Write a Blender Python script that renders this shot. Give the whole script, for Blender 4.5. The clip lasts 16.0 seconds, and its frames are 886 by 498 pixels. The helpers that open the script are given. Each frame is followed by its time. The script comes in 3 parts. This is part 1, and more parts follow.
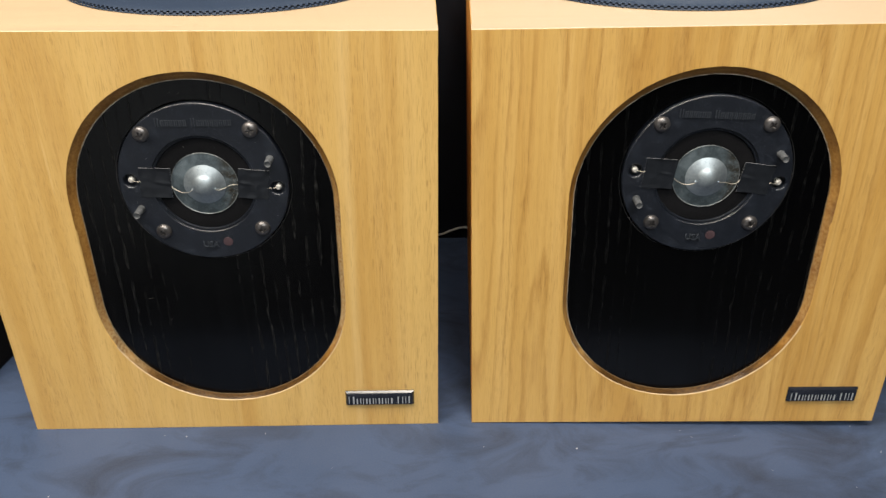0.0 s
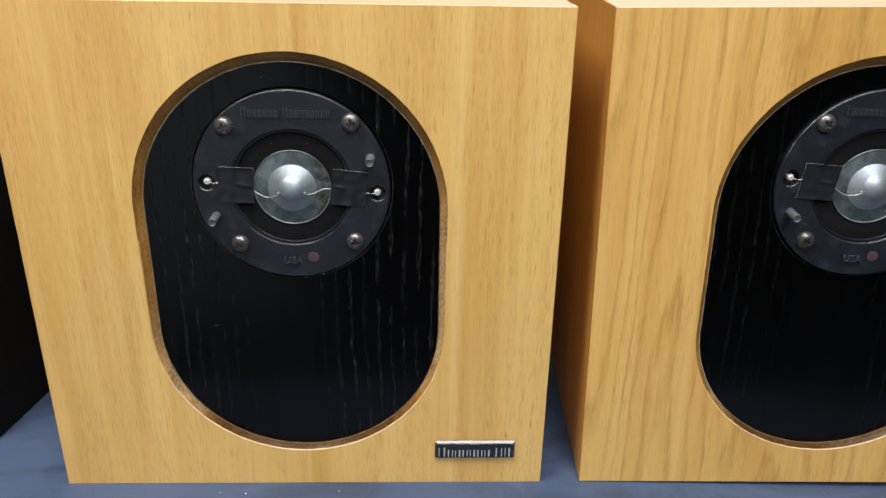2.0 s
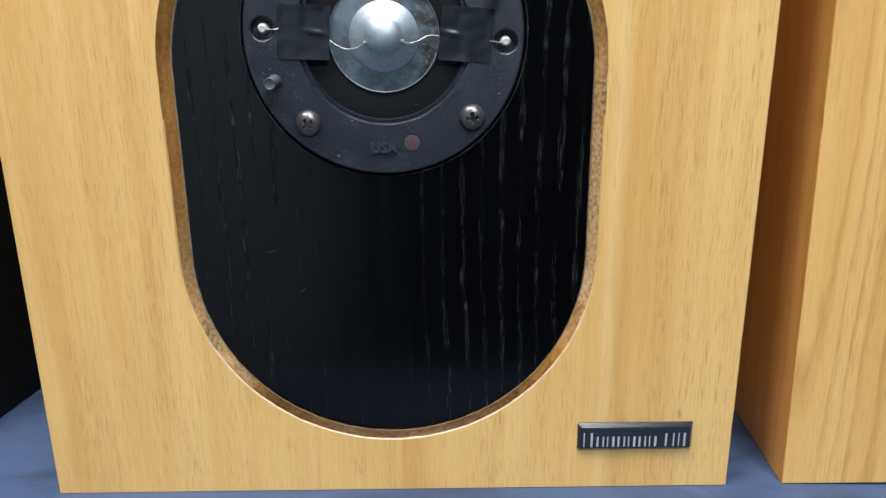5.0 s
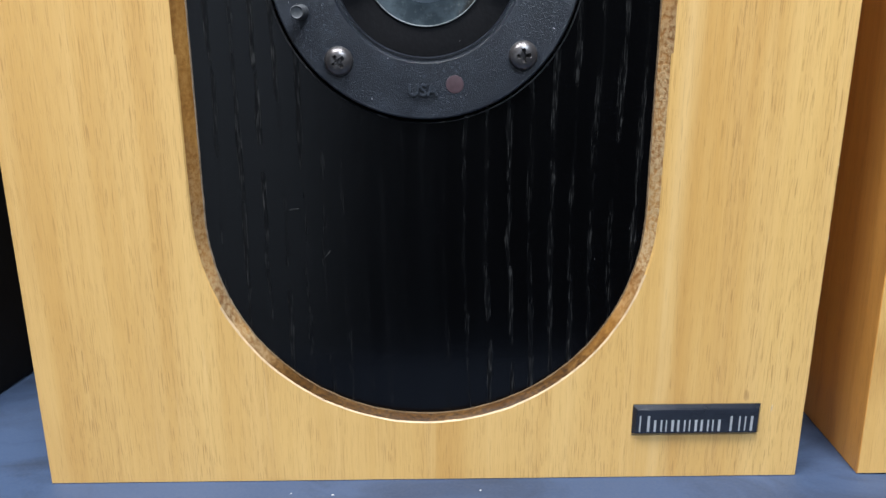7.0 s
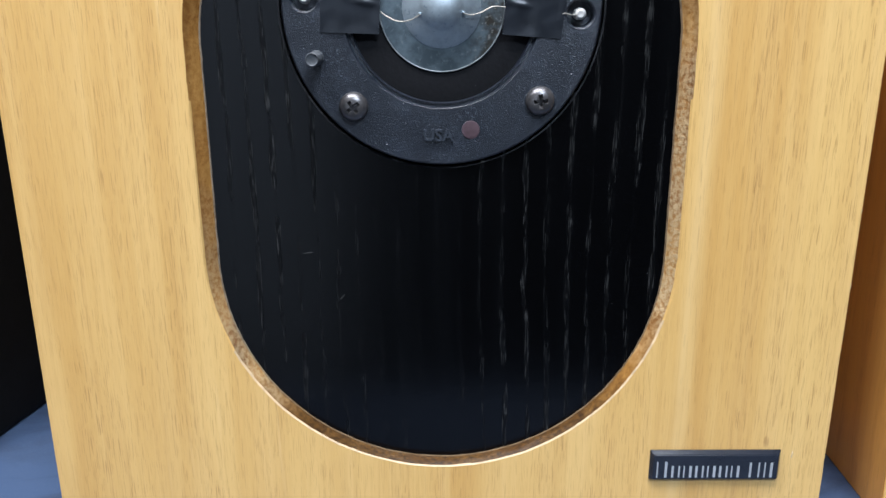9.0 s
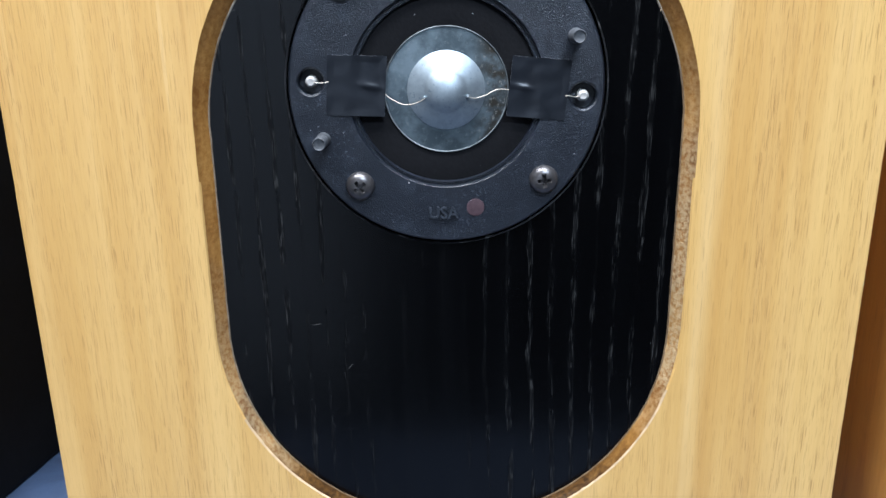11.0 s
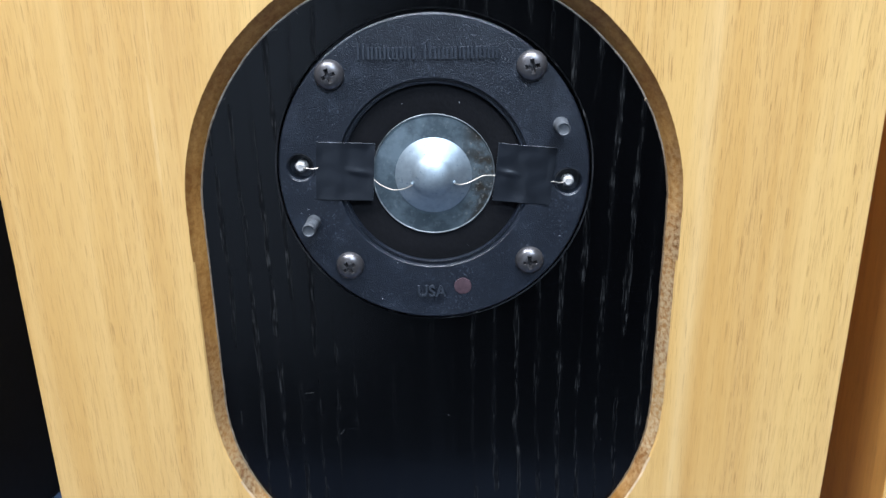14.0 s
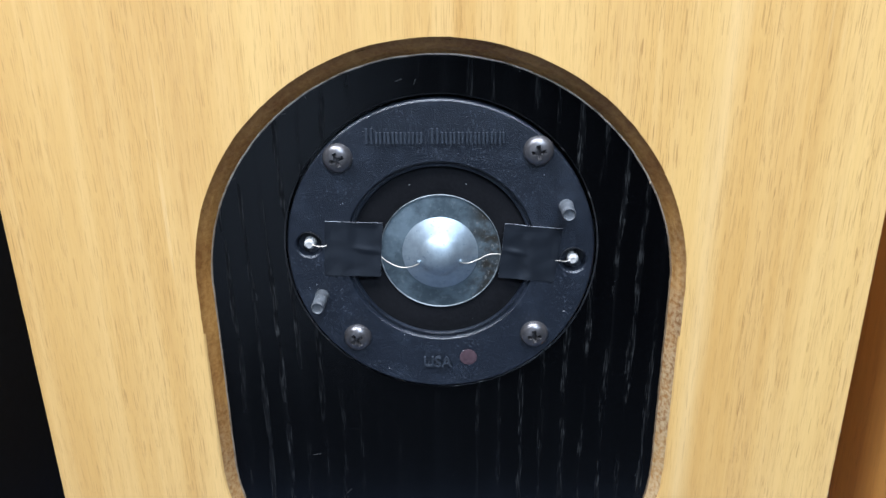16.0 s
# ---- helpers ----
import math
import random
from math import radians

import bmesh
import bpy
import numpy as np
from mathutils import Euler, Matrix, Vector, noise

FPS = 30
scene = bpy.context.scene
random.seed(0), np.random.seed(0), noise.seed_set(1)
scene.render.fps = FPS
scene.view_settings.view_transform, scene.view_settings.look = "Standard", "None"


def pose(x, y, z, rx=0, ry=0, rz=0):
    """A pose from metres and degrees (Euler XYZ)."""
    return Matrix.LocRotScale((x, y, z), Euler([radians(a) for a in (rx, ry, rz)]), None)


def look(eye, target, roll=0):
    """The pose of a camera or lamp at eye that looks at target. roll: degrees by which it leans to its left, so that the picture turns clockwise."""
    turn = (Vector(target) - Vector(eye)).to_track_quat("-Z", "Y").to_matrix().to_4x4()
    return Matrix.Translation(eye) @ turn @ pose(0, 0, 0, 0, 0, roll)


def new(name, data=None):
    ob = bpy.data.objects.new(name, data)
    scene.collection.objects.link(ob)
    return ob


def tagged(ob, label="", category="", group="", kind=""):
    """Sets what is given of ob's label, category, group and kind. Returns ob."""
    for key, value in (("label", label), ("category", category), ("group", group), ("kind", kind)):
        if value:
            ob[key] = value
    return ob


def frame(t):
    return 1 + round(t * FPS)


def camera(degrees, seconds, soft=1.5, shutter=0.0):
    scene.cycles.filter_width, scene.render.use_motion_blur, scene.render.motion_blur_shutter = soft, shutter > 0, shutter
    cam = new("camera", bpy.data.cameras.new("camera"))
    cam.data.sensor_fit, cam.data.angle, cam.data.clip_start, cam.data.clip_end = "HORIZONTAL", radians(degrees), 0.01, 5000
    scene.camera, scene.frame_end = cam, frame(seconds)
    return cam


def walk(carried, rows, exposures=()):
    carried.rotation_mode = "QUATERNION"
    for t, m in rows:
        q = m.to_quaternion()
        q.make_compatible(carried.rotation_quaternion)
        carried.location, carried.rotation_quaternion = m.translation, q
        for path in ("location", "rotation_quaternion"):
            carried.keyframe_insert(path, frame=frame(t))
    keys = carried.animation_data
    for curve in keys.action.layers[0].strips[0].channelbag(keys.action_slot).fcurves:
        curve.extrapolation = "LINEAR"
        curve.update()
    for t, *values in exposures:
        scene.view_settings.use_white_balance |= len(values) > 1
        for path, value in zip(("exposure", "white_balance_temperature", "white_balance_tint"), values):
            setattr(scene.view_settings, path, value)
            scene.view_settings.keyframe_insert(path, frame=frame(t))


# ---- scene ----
cam = camera(58.5, 16.0)
PATH = [
    (0, (0.127, -0.416, 0.366), (0.175, 1.334, -0.6), 0.2),
    (0.5, (0.12, -0.403, 0.36), (0.173, 1.371, -0.562), 0.4),
    (1, (0.105, -0.387, 0.342), (0.176, 1.417, -0.518), 1.1),
    (1.5, (0.082, -0.377, 0.322), (0.14, 1.449, -0.491), 0.9),
    (2, (0.063, -0.37, 0.305), (0.129, 1.469, -0.478), 1.1),
    (2.5, (0.052, -0.354, 0.29), (0.1, 1.497, -0.465), 0.8),
    (3, (0.04, -0.337, 0.263), (0.086, 1.536, -0.436), 0.1),
    (3.5, (0.036, -0.317, 0.238), (0.069, 1.572, -0.419), -0.4),
    (4, (0.03, -0.298, 0.222), (0.056, 1.595, -0.421), -0.5),
    (4.5, (0.021, -0.288, 0.202), (0.049, 1.619, -0.399), -0.5),
    (5, (0.019, -0.278, 0.19), (0.032, 1.629, -0.411), -0.5),
    (5.2, (0.013, -0.274, 0.184), (0.069, 1.636, -0.407), -0.2),
    (7.3, (0.002, -0.252, 0.163), (0.032, 1.667, -0.4), -0.1),
    (7.5, (0.003, -0.253, 0.163), (0.032, 1.671, -0.381), -0.1),
    (8, (0.004, -0.25, 0.167), (0.021, 1.67, -0.393), -0.2),
    (8.5, (0.002, -0.25, 0.165), (0.019, 1.68, -0.359), -0.1),
    (9, (0.002, -0.246, 0.176), (-0.003, 1.672, -0.392), -0.2),
    (9.5, (0.002, -0.246, 0.184), (-0.024, 1.67, -0.388), -0.6),
    (12, (0.008, -0.239, 0.214), (-0.034, 1.662, -0.405), -0.7),
    (12.5, (0.01, -0.238, 0.219), (-0.053, 1.655, -0.425), -0.6),
    (13, (0.01, -0.238, 0.223), (-0.041, 1.654, -0.424), -0.5),
    (13.5, (0.009, -0.238, 0.229), (-0.052, 1.654, -0.417), -0.7),
    (14, (0.011, -0.237, 0.238), (-0.045, 1.65, -0.422), -0.8),
    (14.5, (0.011, -0.234, 0.245), (-0.048, 1.651, -0.422), -0.8),
    (15, (0.011, -0.231, 0.25), (-0.045, 1.648, -0.434), -0.6),
    (15.5, (0.011, -0.23, 0.254), (-0.05, 1.646, -0.437), -0.6),
    (16, (0.01, -0.229, 0.271), (-0.053, 1.632, -0.46), -0.6),
]
walk(cam, [(t, look(eye, target, roll)) for t, eye, target, roll in PATH], [(0, -0.24, 7150, 10), (1.5, -0.18, 6800, 10), (2, -0.20, 6650, 10), (3, -0.20, 6580, 10), (3.5, -0.08, 6200, 10), (4, 0.03, 6020, 10), (5, 0.04, 5930, 10), (7.5, 0.13, 5820, 10), (9, 0.19, 5600, 10), (12.5, 0.25, 5450, 10), (14.5, 0.27, 5350, 10), (16, 0.3, 5300, 10)])

# ---- light of the room ----
world = bpy.data.worlds.new("room_dim")
scene.world = world
world.use_nodes = True
world.node_tree.nodes["Background"].inputs[0].default_value = (0.5, 0.6, 0.8, 1)
world.node_tree.nodes["Background"].inputs[1].default_value = 0.02


def area_lamp(name, eye, target, sx, sy, watts, colour):
    data = bpy.data.lights.new(name, "AREA")
    data.shape, data.size, data.size_y, data.energy, data.color = "RECTANGLE", sx, sy, watts, colour
    ob = new(name, data)
    ob.matrix_world = look(eye, target)
    return ob


area_lamp("ceiling_lamp", (-0.60, -0.50, 1.56), (-0.60, -0.49, 0), 0.6, 0.6, 38, (1.0, 0.96, 0.90))
area_lamp("ceiling_lamp_second", (0.16, -0.55, 1.56), (0.16, -0.54, 0), 0.5, 0.5, 23, (1.0, 0.96, 0.90))
area_lamp("ceiling_lamp_far", (0.50, -1.5, 1.56), (0.50, -1.49, 0), 0.6, 0.4, 46, (0.88, 0.95, 1.0))

# unseen cool lamp, added behind the bench to brighten the tops
area_lamp("added_lamp_back", (0.75, 1.5, 1.56), (0.75, 1.51, 0), 0.9, 0.4, 24, (0.85, 0.93, 1.0))


# ---- materials ----
class Mat:
    """A node material with a few shorthands."""

    def __init__(self, name):
        self.m = bpy.data.materials.new(name)
        self.m.use_nodes = True
        self.t = self.m.node_tree
        self.b = self.t.nodes["Principled BSDF"]

    def node(self, kind, **inputs):
        n = self.t.nodes.new(kind)
        for k, v in inputs.items():
            self.put(n.inputs[k.replace("_", " ")], v)
        return n

    def put(self, socket, v):
        if isinstance(v, bpy.types.NodeSocket):
            self.t.links.new(v, socket)
        elif isinstance(v, tuple) and len(v) == 3 and socket.type == "RGBA":
            socket.default_value = (*v, 1)
        else:
            socket.default_value = v

    def set(self, **inputs):
        for k, v in inputs.items():
            self.put(self.b.inputs[k.replace("_", " ")], v)

    def coord(self, scale=(1, 1, 1), shift=(0, 0, 0)):
        n = self.node("ShaderNodeMapping", Vector=self.node("ShaderNodeTexCoord").outputs["Object"])
        n.inputs["Scale"].default_value, n.inputs["Location"].default_value = scale, shift
        return n.outputs[0]

    def noise(self, vec, scale=1.0, detail=2.0, rough=0.5, warp=0.0):
        n = self.node("ShaderNodeTexNoise", Vector=vec, Scale=scale, Detail=detail, Roughness=rough, Distortion=warp)
        return n.outputs["Fac"]

    def step(self, v, lo, hi, a=0.0, b=1.0):
        n = self.node("ShaderNodeMapRange", Value=v)
        for i, x in zip((1, 2, 3, 4), (lo, hi, a, b)):
            n.inputs[i].default_value = x
        return n.outputs[0]

    def math(self, op, a, b=0.0):
        n = self.t.nodes.new("ShaderNodeMath")
        n.operation = op
        self.put(n.inputs[0], a)
        self.put(n.inputs[1], b)
        return n.outputs[0]

    def mix(self, f, a, b, blend="MIX"):
        n = self.t.nodes.new("ShaderNodeMix")
        n.data_type, n.blend_type = "RGBA", blend
        self.put(n.inputs[0], f)
        self.put(n.inputs[6], a)
        self.put(n.inputs[7], b)
        return n.outputs[2]

    def bump(self, h, strength=0.2, dist=0.001):
        n = self.node("ShaderNodeBump", Strength=strength, Distance=dist, Height=h)
        self.put(self.b.inputs["Normal"], n.outputs[0])


def veneer(name, axis, seed, flame, pale=0.0, tone=(1, 1, 1), open_side=False):
    """Blond oak veneer under satin lacquer; axis: the way of the grain; flame: how strongly the figure arches."""
    m = Mat(name)
    long = "xyz".index(axis)

    def along(across, lengthwise):
        s = [across] * 3
        s[long] = lengthwise
        return m.coord(tuple(s), (seed * 3.1, seed * 1.7, seed * 2.3))

    broad = m.noise(along(38, 2.2), detail=3, rough=0.55, warp=0.4)
    streak = m.noise(along(150, 4), detail=3, rough=0.6, warp=0.5)
    fine = m.noise(along(1500, 24), detail=2, rough=0.6)
    # growth rings cut at a slant: bands between the contours of a long soft swell
    swell = m.noise(along(10.0 if flame > 0.4 else 5.0, 0.36 if flame > 0.4 else 0.5), detail=1.0, rough=0.4)
    jitter = m.noise(along(70, 14), detail=2)
    ring_at = m.math("ADD", m.math("MULTIPLY", swell, 40.0 if flame > 0.4 else 26.0), m.math("MULTIPLY", jitter, 1.1))
    saw = m.math("FRACT", ring_at)
    late = m.math("MULTIPLY", m.step(saw, 0.58 if flame > 0.4 else 0.40, 0.90), m.step(saw, 0.90, 1.0, 1.0, 0.0))
    late = m.math("MULTIPLY", late, m.step(m.noise(along(420, 42), detail=2, rough=0.6), 0.34, 0.58, 0.35, 1.0))
    open_pore = m.step(m.noise(along(5200, 105), detail=0.0), 0.690, 0.700)
    hair_pore = m.step(m.noise(along(6200, 150), detail=0.0), 0.695, 0.710)
    patch = m.step(m.noise(along(60, 6), detail=1), 0.32, 0.56, 0.45, 1.0)
    pores = m.math("MULTIPLY", m.math("MAXIMUM", open_pore, m.math("MULTIPLY", hair_pore, 0.5)), m.math("MULTIPLY", patch, m.step(late, 0.0, 1.0, 0.55, 1.0)))
    if open_side:
        where = m.node("ShaderNodeSeparateXYZ", Vector=m.coord()).outputs[0]
        pores = m.math("MULTIPLY", pores, m.step(where, -0.05, 0.105, 0.8, 1.0))
        sway = m.math("ADD", where, m.math("MULTIPLY", m.math("SUBTRACT", jitter, 0.5), 0.006))
        sap = m.math("MULTIPLY", m.step(sway, 0.079, 0.082), m.step(sway, 0.084, 0.089, 1.0, 0.0))
    fleck = m.math("MULTIPLY", m.step(m.noise(along(420, 12), detail=1), 0.70, 0.78), m.step(m.noise(along(45, 9)), 0.5, 0.65))
    col = m.mix(m.step(broad, 0.3, 0.7), (0.67, 0.430, 0.148), (0.555, 0.318, 0.090))
    col = m.mix(m.step(streak, 0.44, 0.72, 0.0, 0.5), col, (0.72, 0.48, 0.185))
    lines = m.step(m.noise(along(420, 3.2), detail=2), 0.56, 0.72)
    col = m.mix(m.math("MULTIPLY", lines, 0.12), col, (0.40, 0.205, 0.055))
    col = m.mix(m.math("MULTIPLY", late, flame), col, (0.40, 0.205, 0.052))
    col = m.mix(m.step(fine, 0.48, 0.68, 0.0, 0.10), col, (0.42, 0.225, 0.06))
    col = m.mix(m.step(fine, 0.46, 0.30, 0.0, 0.10), col, (0.72, 0.49, 0.19))
    col = m.mix(m.math("MULTIPLY", pores, 0.76), col, (0.225, 0.100, 0.024))
    col = m.mix(m.math("MULTIPLY", fleck, 0.26), col, (0.82, 0.60, 0.29))
    knots = m.step(m.noise(m.coord((1, 1, 0.45), (seed, 0, 0)), scale=110, detail=0), 0.865, 0.89)
    col = m.mix(m.math("MULTIPLY", knots, 0.5), col, (0.25, 0.12, 0.04))
    if open_side:
        col = m.mix(m.math("MULTIPLY", sap, m.step(streak, 0.35, 0.6, 0.03, 0.28)), col, (0.76, 0.55, 0.26))
    col = m.mix(pale, col, (0.62, 0.485, 0.345))
    col = m.mix(1.0, col, tone, "MULTIPLY")
    m.set(Base_Color=col, Roughness=m.step(streak, 0.2, 0.8, 0.34, 0.46), Specular_IOR_Level=0.5)
    m.bump(m.math("SUBTRACT", m.math("MULTIPLY", fine, 0.3), pores), 0.3, 0.0003)
    return m.m


def stained_black(open_pores):
    """Open-pored wood stained black under a thin lacquer: broken wavering lines of pores, denser towards one side."""
    m = Mat("black_stained_wood")
    base = m.node("ShaderNodeTexCoord").outputs["Object"]
    sep = m.node("ShaderNodeSeparateXYZ", Vector=base)
    wob = m.noise(m.coord((45, 45, 30)), detail=2)
    drift = m.noise(m.coord((14, 14, 5), (3, 2, 7)), detail=1)
    x = m.math("ADD", sep.outputs[0], m.math("ADD", m.math("MULTIPLY", m.math("SUBTRACT", wob, 0.5), 0.0022), m.math("MULTIPLY", m.math("SUBTRACT", drift, 0.5), 0.012)))
    ragged = m.math("MULTIPLY", m.math("SUBTRACT", m.noise(m.coord((260, 260, 60), (4, 4, 1)), detail=2), 0.5), 2.1)
    line = m.step(m.math("ADD", m.math("SINE", m.math("MULTIPLY", x, 2 * math.pi / 0.0071)), ragged), 0.70, 1.05)
    dash = m.step(m.noise(m.coord((3000, 3000, 150)), detail=1, rough=0.5), 0.56, 0.60)
    run = m.step(m.noise(m.coord((150, 150, 16), (2, 1, 4)), detail=2), 0.30, 0.52)
    band = m.math("MULTIPLY", line, run)
    dense = m.math("ADD", m.step(sep.outputs[0], 0.006, 0.024, 0.08, 1.0), m.step(sep.outputs[0], -0.050, -0.020, 0.85, 0.03))
    pore = m.math("MULTIPLY", m.math("MULTIPLY", band, dash), dense)
    strand = m.step(m.noise(m.coord((1500, 1500, 26), (1, 6, 2)), detail=2, rough=0.55), 0.46, 0.66)
    haze = m.math("MULTIPLY", m.math("MULTIPLY", m.step(m.math("ADD", m.math("SINE", m.math("MULTIPLY", x, 2 * math.pi / 0.0071)), m.math("MULTIPLY", ragged, 0.7)), 0.35, 0.95), run), m.math("MULTIPLY", strand, dense))
    band = m.math("MULTIPLY", band, m.math("MINIMUM", dense, 0.7))
    dust = m.step(m.noise(m.coord((1, 1, 1)), scale=260, detail=0), 0.905, 0.915)
    grain = m.noise(m.coord((160, 160, 5)), detail=3)
    col = m.mix(grain, (0.0005, 0.0005, 0.0007), (0.0010, 0.0011, 0.0014))
    col = m.mix(m.math("MULTIPLY", haze, 0.36 * open_pores), col, (0.0105, 0.0105, 0.0110))
    col = m.mix(m.math("MULTIPLY", pore, open_pores), col, (0.037, 0.037, 0.036))
    col = m.mix(m.math("MULTIPLY", dust, 0.4), col, (0.18, 0.18, 0.18))
    gloss = m.math("ADD", m.step(band, 0.0, 1.0, 0.31, 0.10), m.step(grain, 0.3, 0.7, 0.0, 0.03))
    m.set(Base_Color=col, Roughness=m.math("ADD", m.step(band, 0, 1, 0.0, 0.2), m.step(grain, 0.3, 0.7, 0.19, 0.23)), Specular_IOR_Level=gloss)
    m.bump(m.math("SUBTRACT", m.math("MULTIPLY", grain, 0.1), pore), 0.12, 0.0003)
    return m.m


def plain(name, col, rough, metal=0.0, spread=0.15, scale=300.0, bump=0.1, dist=0.0002, spec=0.5, patches=None):
    """A simple surface whose tone and relief vary at two scales."""
    m = Mat(name)
    a, b = m.noise(m.coord(), scale=scale, detail=3), m.noise(m.coord(), scale=scale * 0.11, detail=2)
    v = m.math("ADD", m.math("MULTIPLY", a, 0.6), m.math("MULTIPLY", b, 0.4))
    dark, light = tuple(c * (1 - spread) for c in col), tuple(c * (1 + spread) for c in col)
    c = m.mix(m.step(v, 0.35, 0.65), dark, light)
    if patches:
        c = m.mix(m.math("MULTIPLY", m.step(m.noise(m.coord((1, 1, 1), (5, 3, 1)), scale=scale * 1.7, detail=2), 0.62, 0.74), 0.6), c, patches)
    m.set(Base_Color=c, Roughness=m.step(b, 0.3, 0.7, max(rough - 0.06, 0.02), rough + 0.06), Metallic=metal, Specular_IOR_Level=spec)
    m.bump(a, bump, dist)
    return m.m


def bench_laminate():
    m = Mat("slate_laminate")
    cloud = m.noise(m.coord((7, 7, 7)), detail=4, rough=0.6)
    smear = m.noise(m.coord((17, 30, 17), (1, 4, 0)), detail=5, rough=0.6, warp=1.2)
    grit = m.noise(m.coord(), scale=900, detail=2)
    col = m.mix(m.step(cloud, 0.3, 0.7), (0.033, 0.056, 0.112), (0.055, 0.082, 0.150))
    # grime lies thicker towards the far end of the bench
    end = m.step(m.node("ShaderNodeSeparateXYZ", Vector=m.coord()).outputs[0], 0.10, 0.45, 0.0, 0.10)
    col = m.mix(m.step(m.math("ADD", smear, end), 0.48, 0.72, 0.0, 0.75), col, (0.019, 0.026, 0.045))
    col = m.mix(m.step(grit, 0.3, 0.7, 0.0, 0.12), col, (0.13, 0.14, 0.16))
    m.set(Base_Color=col, Roughness=m.step(smear, 0.3, 0.7, 0.45, 0.58), Specular_IOR_Level=0.3)
    m.bump(grit, 0.08, 0.0002)
    return m.m


def raw_edge(bare):
    """The sawn edge of the opening: stained brown, worn through to pale fibre board."""
    m = Mat("raw_board_edge")
    n1 = m.noise(m.coord(), scale=55, detail=3)
    n2 = m.noise(m.coord((1, 1, 1), (3, 3, 3)), scale=620, detail=4, rough=0.7)
    where = m.node("ShaderNodeSeparateXYZ", Vector=m.coord())
    col = m.mix(m.step(m.math("ADD", m.math("MULTIPLY", n1, 0.5), m.math("MULTIPLY", n2, 0.5)), 0.38, 0.62), (0.23, 0.090, 0.014), (0.44, 0.222, 0.052))
    # a band of darker brown along the front arris
    front_dark = m.step(m.math("ADD", where.outputs[1], m.math("MULTIPLY", m.math("SUBTRACT", n1, 0.5), 0.0022)), 0.0005, 0.0020, 0.35, 0.0)
    col = m.mix(front_dark, col, (0.085, 0.030, 0.005))
    # bare fibres along the straight runs, near-black brown at the foot of the curve
    height = m.math("ADD", where.outputs[2], m.math("MULTIPLY", m.math("SUBTRACT", n1, 0.5), 0.05))
    fibre = m.math("MULTIPLY", m.step(m.math("ADD", height, m.step(where.outputs[0], -0.03, -0.02, 0.018, 0.0)), 0.062, 0.078), m.step(m.math("ADD", height, m.step(where.outputs[0], -0.01, 0.01, 0.075, 0.0)), 0.13, 0.20, 1.0, 0.05))
    col = m.mix(m.math("MULTIPLY", fibre, m.step(n2, 0.40, 0.58, 0.1 * bare, 0.78 * bare)), col, (0.50, 0.37, 0.20))
    foot_dark = m.math("MULTIPLY", m.step(height, 0.040, 0.075, 1.0, 0.0), m.step(n2, 0.3, 0.6, 1.0, 0.75))
    col = m.mix(foot_dark, col, (0.020, 0.011, 0.005))
    m.set(Base_Color=col, Roughness=m.step(fibre, 0.0, 1.0, 0.36, 0.75), Specular_IOR_Level=0.4)
    m.bump(m.math("MULTIPLY", n2, m.step(fibre, 0.0, 1.0, 0.25, 1.0)), 0.6, 0.0006)
    return m.m


def board_lip(bare):
    """The thin inner line of the opening: brown below, paler round the upper arc and at the left."""
    m = Mat("rough_board_line")
    n1, n2 = m.noise(m.coord(), scale=330, detail=3, rough=0.6), m.noise(m.coord((1, 1, 1), (2, 5, 1)), scale=40, detail=2)
    where = m.node("ShaderNodeSeparateXYZ", Vector=m.coord())
    high = m.math("ADD", where.outputs[2], m.math("MULTIPLY", m.math("SUBTRACT", n2, 0.5), 0.04))
    # mask of the paler part: the upper arc and the left run
    worn = m.math("MAXIMUM", m.step(high, 0.175, 0.215), m.math("MULTIPLY", m.step(where.outputs[0], -0.05, -0.072), 0.25 + 0.6 * bare))
    col = m.mix(m.step(n1, 0.35, 0.65), (0.10, 0.062, 0.030), (0.17, 0.115, 0.065))
    col = m.mix(m.math("MULTIPLY", worn, m.step(n1, 0.30, 0.55, 0.35, 1.0)), col, (0.48, 0.41, 0.32))
    m.set(Base_Color=col, Roughness=0.7, Specular_IOR_Level=0.2)
    m.bump(n1, 0.5, 0.0005)
    return m.m


def mould_plastic():
    m = Mat("moulded_black_plastic")
    v = m.node("ShaderNodeTexVoronoi", Vector=m.coord(), Scale=3100.0)
    grain = m.math("ADD", v.outputs["Distance"], m.noise(m.coord(), scale=3200, detail=2))
    scuff = m.step(m.noise(m.coord(), scale=120, detail=4, rough=0.7), 0.5, 0.75)
    speck = m.math("MULTIPLY", m.step(m.noise(m.coord((1, 1, 1), (7, 1, 2)), scale=1500, detail=2), 0.60, 0.70), m.step(m.noise(m.coord((1, 1, 1), (2, 6, 2)), scale=70, detail=2), 0.40, 0.68))
    col = m.mix(m.math("MULTIPLY", scuff, 0.5), (0.0066, 0.0088, 0.0142), (0.020, 0.027, 0.042))
    col = m.mix(m.math("MULTIPLY", speck, 0.5), col, (0.10, 0.11, 0.135))
    m.set(Base_Color=col, Roughness=m.step(scuff, 0, 1, 0.30, 0.42), Specular_IOR_Level=0.7)
    m.bump(grain, 0.5, 0.00023)
    return m.m


